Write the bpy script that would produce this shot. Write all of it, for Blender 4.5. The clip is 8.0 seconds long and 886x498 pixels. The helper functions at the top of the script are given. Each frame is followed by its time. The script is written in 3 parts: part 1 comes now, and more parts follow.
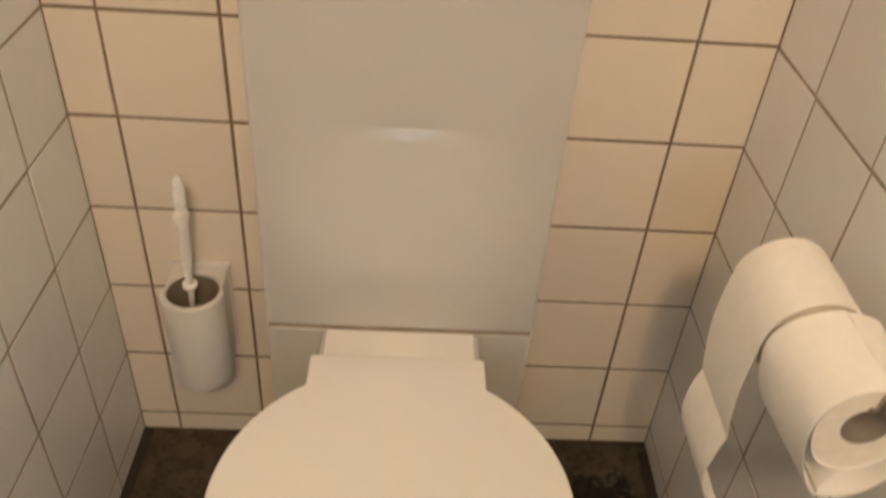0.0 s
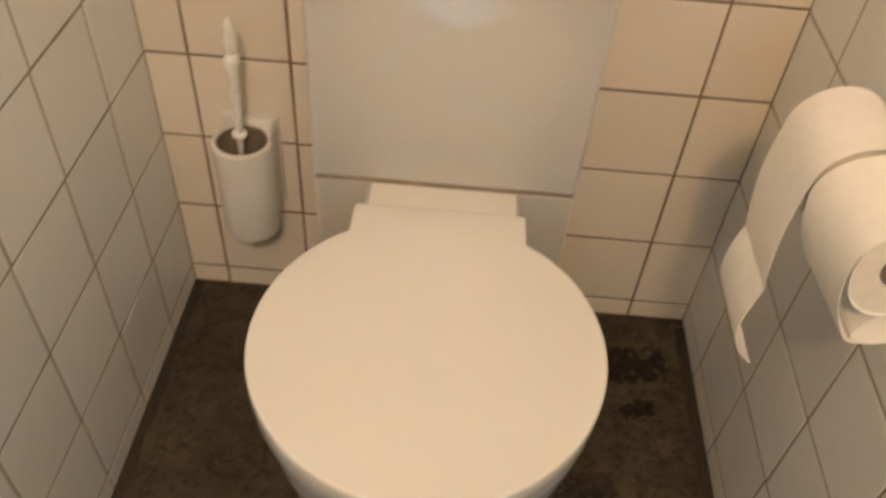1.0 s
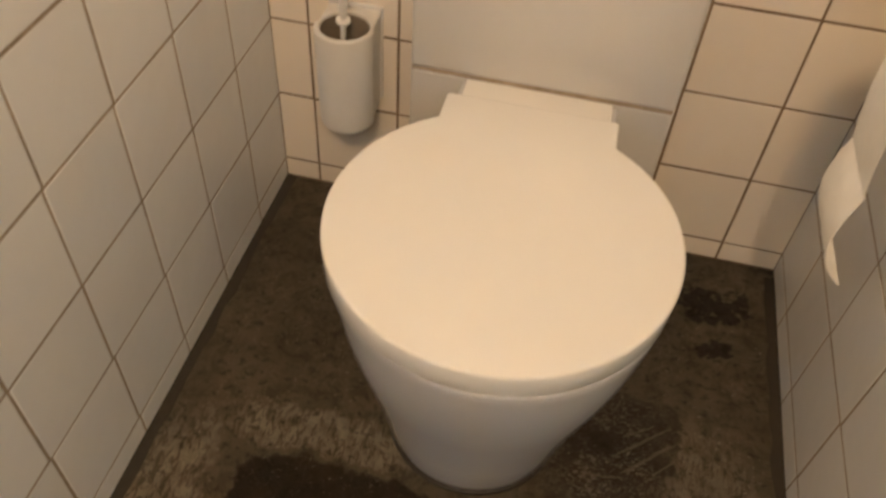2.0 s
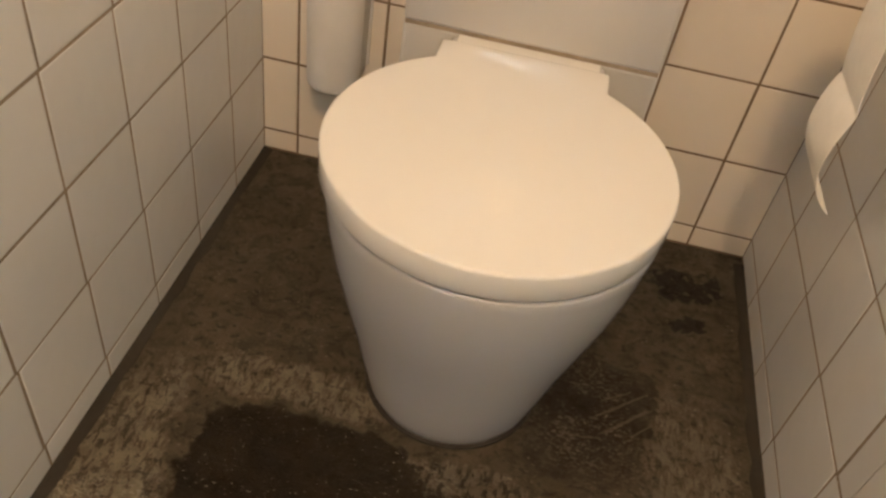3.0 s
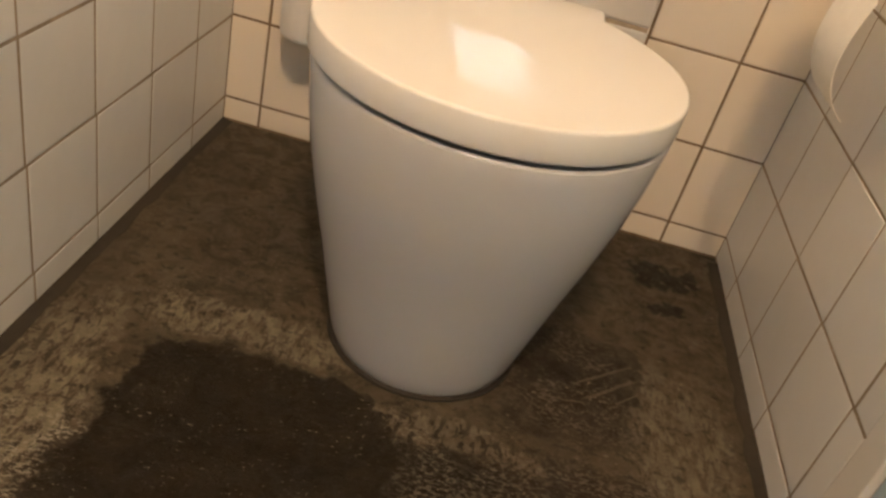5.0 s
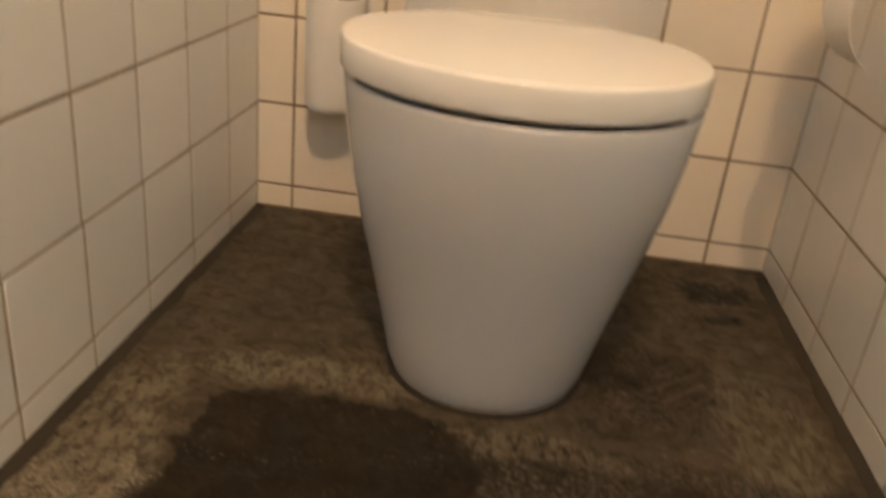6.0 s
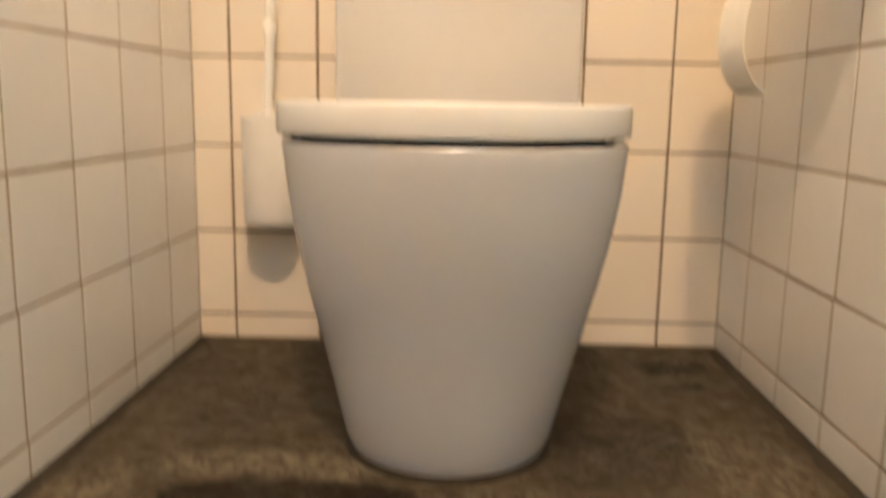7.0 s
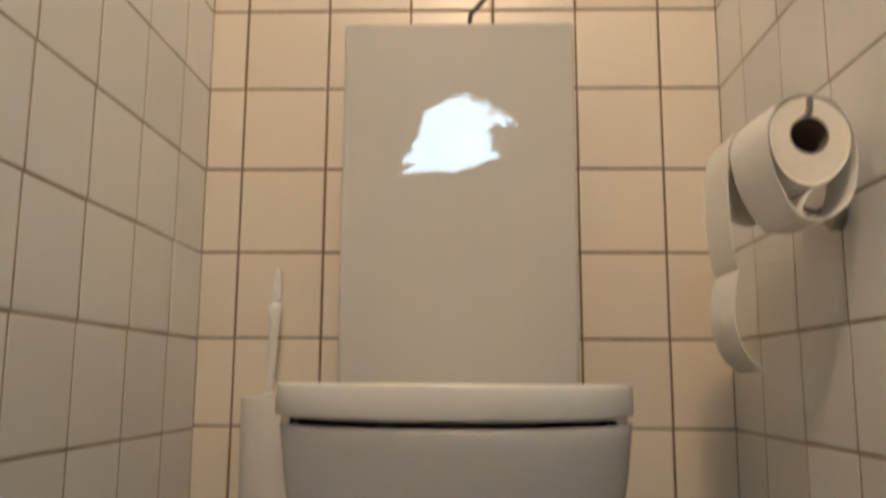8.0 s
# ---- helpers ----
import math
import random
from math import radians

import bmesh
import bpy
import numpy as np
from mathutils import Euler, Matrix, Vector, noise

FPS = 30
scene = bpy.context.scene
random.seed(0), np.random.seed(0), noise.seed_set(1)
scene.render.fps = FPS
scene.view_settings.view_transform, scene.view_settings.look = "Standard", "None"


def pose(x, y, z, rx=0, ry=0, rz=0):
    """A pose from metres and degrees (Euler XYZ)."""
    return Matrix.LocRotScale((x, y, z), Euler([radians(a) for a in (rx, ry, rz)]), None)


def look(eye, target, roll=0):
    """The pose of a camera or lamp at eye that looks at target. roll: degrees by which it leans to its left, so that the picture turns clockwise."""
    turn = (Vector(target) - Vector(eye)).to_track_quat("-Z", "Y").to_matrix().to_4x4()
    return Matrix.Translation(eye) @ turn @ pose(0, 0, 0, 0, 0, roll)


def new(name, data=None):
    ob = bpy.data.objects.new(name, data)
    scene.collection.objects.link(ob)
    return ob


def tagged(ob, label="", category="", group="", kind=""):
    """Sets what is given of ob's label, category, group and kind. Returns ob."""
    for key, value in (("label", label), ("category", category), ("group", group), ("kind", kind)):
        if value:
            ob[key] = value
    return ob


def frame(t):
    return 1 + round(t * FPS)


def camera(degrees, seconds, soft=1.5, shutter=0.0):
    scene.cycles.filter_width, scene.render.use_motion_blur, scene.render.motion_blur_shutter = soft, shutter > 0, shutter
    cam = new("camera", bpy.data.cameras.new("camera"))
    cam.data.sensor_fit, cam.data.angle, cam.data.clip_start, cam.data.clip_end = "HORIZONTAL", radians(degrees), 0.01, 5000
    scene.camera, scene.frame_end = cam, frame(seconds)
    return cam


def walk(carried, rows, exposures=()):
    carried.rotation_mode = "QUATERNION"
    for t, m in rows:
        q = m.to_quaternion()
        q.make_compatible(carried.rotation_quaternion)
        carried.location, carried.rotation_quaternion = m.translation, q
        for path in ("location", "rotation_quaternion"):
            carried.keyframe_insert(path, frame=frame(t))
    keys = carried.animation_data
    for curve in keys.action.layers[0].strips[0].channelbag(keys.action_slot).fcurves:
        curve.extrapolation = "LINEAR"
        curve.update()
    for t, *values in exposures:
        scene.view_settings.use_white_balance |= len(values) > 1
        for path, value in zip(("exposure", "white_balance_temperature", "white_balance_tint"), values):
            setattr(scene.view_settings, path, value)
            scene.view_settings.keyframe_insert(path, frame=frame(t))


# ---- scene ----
cam = camera(56.6, 8.0, soft=2.5, shutter=0.6)
PATH = [
    (0, (0.011, -0.974, 1.218), (0.111, 0.59, -0.024), 4.7),
    (0.5, (0.011, -1.003, 1.194), (0.097, 0.483, -0.142), 5.6),
    (1, (0.022, -1.023, 1.171), (0.018, 0.385, -0.25), 4.7),
    (1.5, (0.056, -1.05, 1.167), (-0.108, 0.297, -0.303), 2.5),
    (2, (0.053, -1.09, 1.095), (-0.166, 0.237, -0.384), 4.6),
    (2.2, (0.051, -1.107, 1.07), (-0.143, 0.233, -0.402), 6.4),
    (3.3, (0.025, -1.23, 0.944), (-0.092, 0.258, -0.386), 10.3),
    (3.5, (0.028, -1.231, 0.934), (-0.13, 0.254, -0.396), 8.6),
    (3.6, (0.029, -1.232, 0.929), (-0.140, 0.252, -0.402), 8.1),
    (4, (0.038, -1.249, 0.894), (-0.085, 0.248, -0.425), 9.1),
    (4.2, (0.017, -1.271, 0.86), (-0.028, 0.257, -0.429), 12.4),
    (5.3, (0.019, -1.321, 0.659), (-0.016, 0.415, -0.332), 15.5),
    (5.5, (0.026, -1.342, 0.635), (-0.04, 0.432, -0.286), 13.6),
    (5.8, (-0.001, -1.360, 0.626), (-0.106, 0.452, -0.215), 9.5),
    (6, (0.013, -1.376, 0.581), (-0.122, 0.444, -0.237), 6.1),
    (6.5, (0.032, -1.4, 0.473), (0.0, 0.452, -0.28), 3.3),
    (7, (0.022, -1.423, 0.419), (-0.018, 0.546, 0.076), 1.0),
    (7.2, (0.053, -1.428, 0.426), (-0.034, 0.561, 0.241), 0.1),
    (7.5, (0.017, -1.424, 0.421), (-0.028, 0.575, 0.457), -0.5),
    (7.6, (0.010, -1.421, 0.414), (-0.024, 0.576, 0.520), -0.4),
    (8, (0.027, -1.423, 0.426), (-0.03, 0.552, 0.74), 0.3),
]
walk(cam, [(t, look(eye, target, roll)) for t, eye, target, roll in PATH],
     [(0, -0.18, 6170, 10), (1.0, -0.13, 6310, 11), (1.5, -0.04, 6490, 12), (2.0, -0.05, 6500, 12), (3.5, 0.13, 6400, 12), (4.0, 0.19, 6440, 11), (5.5, 0.31, 6750, 13), (6.0, 0.25, 6800, 13),
      (6.5, 0.86, 7000, 14), (7.0, 0.77, 6590, 12), (7.5, 0.22, 6370, 11), (8, -0.32, 5940, 9)])

# ---- world and light ----
world = bpy.data.worlds.new("world")
scene.world = world
world.use_nodes = True
sky = world.node_tree.nodes.new("ShaderNodeTexSky")
sky.sky_type, sky.sun_disc = "NISHITA", False
sky.sun_elevation, sky.sun_rotation = radians(35), radians(150)
world.node_tree.nodes["Background"].inputs["Strength"].default_value = 0.1
world.node_tree.links.new(sky.outputs[0], world.node_tree.nodes["Background"].inputs["Color"])

LAMP = (0.02, -1.75, 2.07)          # globe lamp of the hall, behind the camera


# ---- materials ----
def material(name, base=(0.5, 0.5, 0.5), rough=0.5, metal=0.0, spec=0.5, coat=0.0):
    mat = bpy.data.materials.new(name)
    mat.use_nodes = True
    b = mat.node_tree.nodes["Principled BSDF"]
    b.inputs["Base Color"].default_value = (*base, 1)
    b.inputs["Roughness"].default_value = rough
    b.inputs["Metallic"].default_value = metal
    b.inputs["Specular IOR Level"].default_value = spec
    b.inputs["Coat Weight"].default_value = coat
    return mat


def node(mat, kind, **values):
    n = mat.node_tree.nodes.new(kind)
    for key, value in values.items():
        n.inputs[key].default_value = value
    return n


def wire(mat, a, b):
    mat.node_tree.links.new(a, b)


def coords(mat, scale=(1, 1, 1), space="Object", turn=(0, 0, 0)):
    c = node(mat, "ShaderNodeTexCoord")
    m = node(mat, "ShaderNodeMapping", Scale=scale, Rotation=turn)
    wire(mat, c.outputs[space], m.inputs["Vector"])
    return m.outputs["Vector"]


def noise_of(mat, vector, scale, detail=4.0, rough=0.55, warp=0.0):
    n = node(mat, "ShaderNodeTexNoise", Scale=scale, Detail=detail, Roughness=rough, Distortion=warp)
    wire(mat, vector, n.inputs["Vector"])
    return n.outputs["Fac"]


def ramp(mat, fac, low, high, a=(0, 0, 0, 1), b=(1, 1, 1, 1)):
    r = node(mat, "ShaderNodeValToRGB")
    e = r.color_ramp.elements
    e[0].position, e[0].color, e[1].position, e[1].color = low, a, high, b
    wire(mat, fac, r.inputs["Fac"])
    return r.outputs["Color"]


def calc(mat, how, a, b):
    n = node(mat, "ShaderNodeMath")
    n.operation = how
    for i, v in enumerate((a, b)):
        if isinstance(v, (int, float)):
            n.inputs[i].default_value = v
        else:
            wire(mat, v, n.inputs[i])
    return n.outputs[0]


def mix(mat, fac, a, b, how="MIX"):
    n = node(mat, "ShaderNodeMixRGB")
    n.blend_type = how
    for i, v in enumerate((fac, a, b)):
        if isinstance(v, (int, float)):
            n.inputs[i].default_value = v
        elif isinstance(v, tuple):
            n.inputs[i].default_value = (*v, 1) if len(v) == 3 else v
        else:
            wire(mat, v, n.inputs[i])
    return n.outputs[0]


def finish(mat, color=None, rough=None, bump=None, strength=0.2, depth=0.001):
    b = mat.node_tree.nodes["Principled BSDF"]
    if color is not None:
        wire(mat, color, b.inputs["Base Color"])
    if rough is not None:
        wire(mat, rough, b.inputs["Roughness"])
    if bump is not None:
        n = node(mat, "ShaderNodeBump", Strength=strength, Distance=depth)
        wire(mat, bump, n.inputs["Height"])
        wire(mat, n.outputs[0], b.inputs["Normal"])
    return mat


def mottled(name, base, rough, spread=0.06, scale=9.0, bump=0.15, depth=0.0006, spec=0.5, coat=0.0, fine=90.0):
    """A plain surface with slight unevenness at two scales."""
    mat = material(name, base, rough, spec=spec, coat=coat)
    v = coords(mat)
    big, small = noise_of(mat, v, scale, 3), noise_of(mat, v, fine, 3)
    tone = calc(mat, "ADD", calc(mat, "MULTIPLY", big, 0.7), calc(mat, "MULTIPLY", small, 0.3))
    dark = tuple(c * (1 - spread) for c in base)
    lite = tuple(min(1, c * (1 + spread)) for c in base)
    return finish(mat, ramp(mat, tone, 0.3, 0.7, (*dark, 1), (*lite, 1)),
                  ramp(mat, big, 0.3, 0.7, (rough * 0.8,) * 3 + (1,), (rough * 1.2,) * 3 + (1,)), tone, bump, depth)


def tile_material(name, base, rough):
    mat = material(name, base, rough)
    info = node(mat, "ShaderNodeObjectInfo")
    tone = mix(mat, info.outputs["Random"], tuple(c * 0.95 for c in base), tuple(min(1, c * 1.04) for c in base))
    v = node(mat, "ShaderNodeTexCoord").outputs["Object"]
    jump = node(mat, "ShaderNodeVectorMath")
    jump.operation = "SCALE"
    jump.inputs[0].default_value = (37.0, 11.0, 23.0)
    wire(mat, info.outputs["Random"], jump.inputs["Scale"])
    place = node(mat, "ShaderNodeVectorMath")
    place.operation = "ADD"
    wire(mat, v, place.inputs[0])
    wire(mat, jump.outputs[0], place.inputs[1])
    swell = noise_of(mat, place.outputs[0], 13, 2)
    tone = mix(mat, calc(mat, "MULTIPLY", ramp(mat, swell, 0.35, 0.7), 0.06), tone, tuple(c * 0.82 for c in base))
    return finish(mat, tone, ramp(mat, swell, 0.3, 0.7, (rough * 0.92,) * 3 + (1,), (rough * 1.08,) * 3 + (1,)), swell, 0.35, 0.004)


M_TILE = tile_material("cream_glazed_tile", (0.75, 0.675, 0.57), 0.3)
M_TILE_SIDE = tile_material("white_glazed_tile", (0.84, 0.845, 0.845), 0.2)
M_GROUT = mottled("brown_grout", (0.21, 0.148, 0.095), 0.9, 0.35, 16, 0.5, 0.002, 0.2)
M_GROUT_SIDE = mottled("grey_brown_grout", (0.33, 0.265, 0.20), 0.9, 0.35, 16, 0.5, 0.002, 0.2)
# bowl's white ceramic turned grey: the shade on it is put into this colour
M_CERAMIC = mottled("shaded_white_ceramic", (0.545, 0.55, 0.565), 0.10, 0.012, 5, 0.0, 0.0005, coat=0.3)
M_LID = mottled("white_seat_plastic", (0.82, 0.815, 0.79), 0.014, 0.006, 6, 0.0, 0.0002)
M_PANEL = mottled("gloss_casing_panel", (0.57, 0.557, 0.535), 0.012, 0.012, 4, 0.0, 0.0006, spec=0.9)
M_PLASTIC = mottled("off_white_plastic", (0.66, 0.645, 0.615), 0.38, 0.03, 20, 0.1, 0.0003)
M_HANDLE = mottled("white_handle_plastic", (0.86, 0.85, 0.82), 0.28, 0.02, 20, 0.1, 0.0003)
M_PAPER = mottled("soft_paper", (0.93, 0.915, 0.875), 0.95, 0.03, 60, 0.6, 0.0008, 0.1, fine=700.0)
M_PAPER_END = mottled("paper_roll_end", (0.85, 0.80, 0.71), 0.95, 0.05, 90, 0.6, 0.0008, 0.1, fine=900.0)
M_CARD = mottled("grey_cardboard", (0.25, 0.22, 0.19), 0.9, 0.1, 40, 0.3, 0.0005, 0.2)
M_STEEL = material("dull_steel", (0.32, 0.29, 0.26), 0.32, 1.0)
M_DARK = mottled("dark_metal", (0.05, 0.045, 0.04), 0.5, 0.2, 30)
M_CAULK = mottled("dark_sealant", (0.020, 0.015, 0.010), 0.7, 0.3, 40)
M_LINER = mottled("dark_liner", (0.19, 0.155, 0.115), 0.6, 0.2, 30)
M_BRISTLE = mottled("dark_bristles", (0.16, 0.135, 0.105), 0.8, 0.1, 200)
# kept dark so that the unseen hall throws little light back
M_HALL = mottled("low_bounce_grey", (0.20, 0.203, 0.21), 0.7, 0.04, 7, 0.2, 0.0008)
M_PAINT = mottled("white_paint", (0.78, 0.77, 0.74), 0.42, 0.03, 7, 0.2, 0.0008)
M_DOOR = mottled("pale_blue_door", (0.42, 0.56, 0.66), 0.4, 0.04, 7, 0.2, 0.0008)
M_CEILING = mottled("ceiling_paint", (0.80, 0.79, 0.76), 0.8, 0.03, 7, 0.3, 0.001)
M_LEAF = mottled("leaf", (0.05, 0.09, 0.03), 0.6, 0.3, 20)
M_GLASS = material("window_glass", (1, 1, 1), 0.02)
M_GLASS.node_tree.nodes["Principled BSDF"].inputs["Transmission Weight"].default_value = 1.0


def glowing(name, color, strength):
    mat = material(name, color, 0.6)
    b = mat.node_tree.nodes["Principled BSDF"]
    b.inputs["Emission Color"].default_value = (*color, 1)
    b.inputs["Emission Strength"].default_value = strength
    return mat


M_LAMP = glowing("lamp_glass", (1.0, 0.69, 0.41), 290)
M_SKY = glowing("bright_sky", (0.66, 0.88, 1.0), 16)


def floor_material():
    """Worn screed: pale scuffed cement, brown damp-looking patches with ragged rims, scratches and pits."""
    mat = material("worn_screed", rough=0.6, spec=0.2)
    v = coords(mat)
    split = node(mat, "ShaderNodeSeparateXYZ")
    wobble = node(mat, "ShaderNodeTexNoise", Scale=9.0, Detail=6.0, Roughness=0.65)
    wire(mat, v, wobble.inputs["Vector"])
    push = node(mat, "ShaderNodeVectorMath")
    push.operation = "MULTIPLY_ADD"
    wire(mat, wobble.outputs["Color"], push.inputs[0])
    push.inputs[1].default_value = (0.09, 0.09, 0)
    wire(mat, v, push.inputs[2])
    back = node(mat, "ShaderNodeVectorMath")
    back.operation = "SUBTRACT"
    wire(mat, push.outputs[0], back.inputs[0])
    back.inputs[1].default_value = (0.045, 0.045, 0)
    fringe = node(mat, "ShaderNodeTexNoise", Scale=48.0, Detail=5.0, Roughness=0.65)
    wire(mat, v, fringe.inputs["Vector"])
    fray = node(mat, "ShaderNodeVectorMath")
    fray.operation = "MULTIPLY_ADD"
    wire(mat, fringe.outputs["Color"], fray.inputs[0])
    fray.inputs[1].default_value = (0.055, 0.04, 0)
    wire(mat, back.outputs[0], fray.inputs[2])
    level = node(mat, "ShaderNodeVectorMath")
    level.operation = "SUBTRACT"
    wire(mat, fray.outputs[0], level.inputs[0])
    level.inputs[1].default_value = (0.0275, 0.02, 0)
    wire(mat, level.outputs[0], split.inputs[0])
    x, y = split.outputs[0], split.outputs[1]

    def blot(cx, cy, rx, ry, edge=0.18, square=3.0):
        ax = calc(mat, "POWER", calc(mat, "ABSOLUTE", calc(mat, "DIVIDE", calc(mat, "SUBTRACT", x, cx), rx), 0), square)
        ay = calc(mat, "POWER", calc(mat, "ABSOLUTE", calc(mat, "DIVIDE", calc(mat, "SUBTRACT", y, cy), ry), 0), square)
        return ramp(mat, calc(mat, "ADD", ax, ay), 1.0 - edge, 1.0 + edge, (1, 1, 1, 1), (0, 0, 0, 1))

    grain = noise_of(mat, v, 300, 3, 0.7)
    cloud = noise_of(mat, v, 7, 5, 0.6)
    mid = noise_of(mat, v, 34, 6, 0.68, 0.6)
    streak_a = noise_of(mat, coords(mat, (62, 110, 20), turn=(0, 0, 0.25)), 2.0, 8, 0.72, 0.5)
    streak_b = noise_of(mat, coords(mat, (70, 26, 20), turn=(0, 0, 0.7)), 1.6, 5, 0.7, 0.6)
    zone = noise_of(mat, v, 11, 4, 0.6, 0.4)
    # brown-grey cement, mottled
    color = mix(mat, ramp(mat, cloud, 0.35, 0.65), (0.092, 0.077, 0.055), (0.158, 0.133, 0.098))
    color = mix(mat, calc(mat, "MULTIPLY", ramp(mat, mid, 0.46, 0.60), 0.5), color, (0.048, 0.036, 0.025))
    # brown ground in front and beside the bowl
    brown = mix(mat, ramp(mat, zone, 0.35, 0.65), (0.020, 0.0125, 0.007), (0.050, 0.032, 0.0185))
    front = calc(mat, "MAXIMUM", blot(0.18, -0.82, 0.56, 0.25, 0.4), blot(0.22, -0.45, 0.12, 0.13, 0.9, 2.2))
    color = mix(mat, calc(mat, "MULTIPLY", front, 0.9), color, brown)
    # pale smears round the dark patch, along the walls and in front of the bowl
    tan = mix(mat, ramp(mat, mid, 0.40, 0.60), (0.330, 0.296, 0.240), (0.215, 0.188, 0.148))
    for cx, cy, rx, ry, k in ((-0.20, -0.515, 0.17, 0.040, 0.85), (-0.385, -0.76, 0.065, 0.27, 0.98), (0.37, -0.50, 0.075, 0.15, 0.6), (0.06, -0.605, 0.15, 0.028, 0.6), (-0.02, -0.785, 0.070, 0.050, 0.8), (0.26, -0.72, 0.040, 0.026, 0.95), (0.27, -0.79, 0.15, 0.040, 0.7)):
        ragged = calc(mat, "MULTIPLY", blot(cx, cy, rx, ry, 0.7), ramp(mat, streak_b, 0.43, 0.51))
        color = mix(mat, calc(mat, "MULTIPLY", ragged, k), color, tan)
    # dark smooth patches with ragged rims
    dark = mix(mat, ramp(mat, noise_of(mat, v, 22, 5, 0.6), 0.35, 0.7), (0.0140, 0.0088, 0.0045), (0.031, 0.0200, 0.0105))
    for cx, cy, rx, ry, k in ((-0.150, -0.725, 0.160, 0.165, 0.96), (0.04, -0.685, 0.15, 0.048, 0.85), (0.235, -0.395, 0.085, 0.060, 0.5),
                              (0.10, -0.98, 0.26, 0.05, 0.6), (0.378, -0.645, 0.050, 0.030, 0.9)):
        color = mix(mat, calc(mat, "MULTIPLY", blot(cx, cy, rx, ry, 0.22, 5.0), k), color, dark)
    # a pale island worn through the dark patch, and a chalky splash
    for cx, cy, rx, ry, k, pale in ((-0.035, -0.785, 0.060, 0.052, 0.8, (0.290, 0.258, 0.205)), (0.262, -0.722, 0.034, 0.020, 0.9, (0.58, 0.56, 0.50))):
        island = calc(mat, "MULTIPLY", blot(cx, cy, rx, ry, 0.8, 2.2), ramp(mat, mid, 0.43, 0.57))
        color = mix(mat, calc(mat, "MULTIPLY", island, k), color, pale)
    # pits, larger in the pale cement
    pits = ramp(mat, noise_of(mat, coords(mat, (1.0, 1.5, 1.0)), 62, 3, 0.55), 0.37, 0.42, (1, 1, 1, 1), (0, 0, 0, 1))
    color = mix(mat, calc(mat, "MULTIPLY", pits, 0.6), color, (0.026, 0.018, 0.012))
    # pale scuffs: coarse in front, fine flecks everywhere
    scuffed = calc(mat, "MAXIMUM", blot(0.30, -0.77, 0.20, 0.15, 0.9, 2.2), calc(mat, "MAXIMUM", blot(-0.36, -0.82, 0.09, 0.10, 0.6), blot(-0.02, -0.785, 0.07, 0.05, 0.6)))
    scuffed = calc(mat, "MAXIMUM", scuffed, calc(mat, "MULTIPLY", front, 0.35))
    worn = calc(mat, "MULTIPLY", calc(mat, "MULTIPLY", ramp(mat, streak_a, 0.50, 0.56), ramp(mat, zone, 0.40, 0.52)), calc(mat, "MULTIPLY", scuffed, calc(mat, "SUBTRACT", 1.0, calc(mat, "MULTIPLY", blot(-0.150, -0.725, 0.168, 0.17, 0.22, 5.0), 0.93))))
    color = mix(mat, calc(mat, "MULTIPLY", worn, 0.75), color, (0.58, 0.565, 0.52))
    fine = calc(mat, "MULTIPLY", ramp(mat, noise_of(mat, coords(mat, (1.0, 1.7, 1.0)), 135, 3, 0.6), 0.62, 0.68), ramp(mat, noise_of(mat, v, 18, 3), 0.42, 0.58))
    color = mix(mat, calc(mat, "MULTIPLY", fine, 0.65), color, (0.44, 0.40, 0.33))
    # two long pale scrapes beside the bowl and a few short ones
    raw = node(mat, "ShaderNodeSeparateXYZ")
    wire(mat, v, raw.inputs[0])
    scraped = 0.0
    for cx, cy, turn, half, wide in ((0.268, -0.409, 0.69, 0.056, 0.0030), (0.277, -0.436, 0.72, 0.058, 0.0034), (0.262, -0.392, 0.60, 0.030, 0.0018), (0.300, -0.446, 0.80, 0.026, 0.0020), (0.215, -0.480, 0.15, 0.030, 0.0022)):
        dx, dy = calc(mat, "SUBTRACT", raw.outputs[0], cx), calc(mat, "SUBTRACT", raw.outputs[1], cy)
        along = calc(mat, "ADD", calc(mat, "MULTIPLY", dx, math.cos(turn)), calc(mat, "MULTIPLY", dy, math.sin(turn)))
        across = calc(mat, "SUBTRACT", calc(mat, "MULTIPLY", dy, math.cos(turn)), calc(mat, "MULTIPLY", dx, math.sin(turn)))
        across = calc(mat, "ADD", across, calc(mat, "MULTIPLY", calc(mat, "SUBTRACT", mid, 0.5), 0.012))
        far = calc(mat, "ADD", calc(mat, "POWER", calc(mat, "ABSOLUTE", calc(mat, "DIVIDE", along, half), 0), 4.0), calc(mat, "POWER", calc(mat, "ABSOLUTE", calc(mat, "DIVIDE", across, wide), 0), 2.0))
        scraped = calc(mat, "MAXIMUM", scraped, ramp(mat, far, 0.3, 1.1, (1, 1, 1, 1), (0, 0, 0, 1)))
    color = mix(mat, calc(mat, "MULTIPLY", scraped, 0.42), color, (0.27, 0.25, 0.21))
    # black mould-like spots near the rear corner
    spots = calc(mat, "MULTIPLY", calc(mat, "MAXIMUM", blot(0.375, -0.11, 0.065, 0.040, 0.3), blot(0.375, -0.20, 0.038, 0.018, 0.3)), ramp(mat, noise_of(mat, v, 40, 4, 0.6), 0.40, 0.48))
    color = mix(mat, calc(mat, "MULTIPLY", spots, 0.9), color, (0.012, 0.009, 0.006))
    color = mix(mat, calc(mat, "MULTIPLY", grain, 0.15), color, (0.05, 0.04, 0.03))
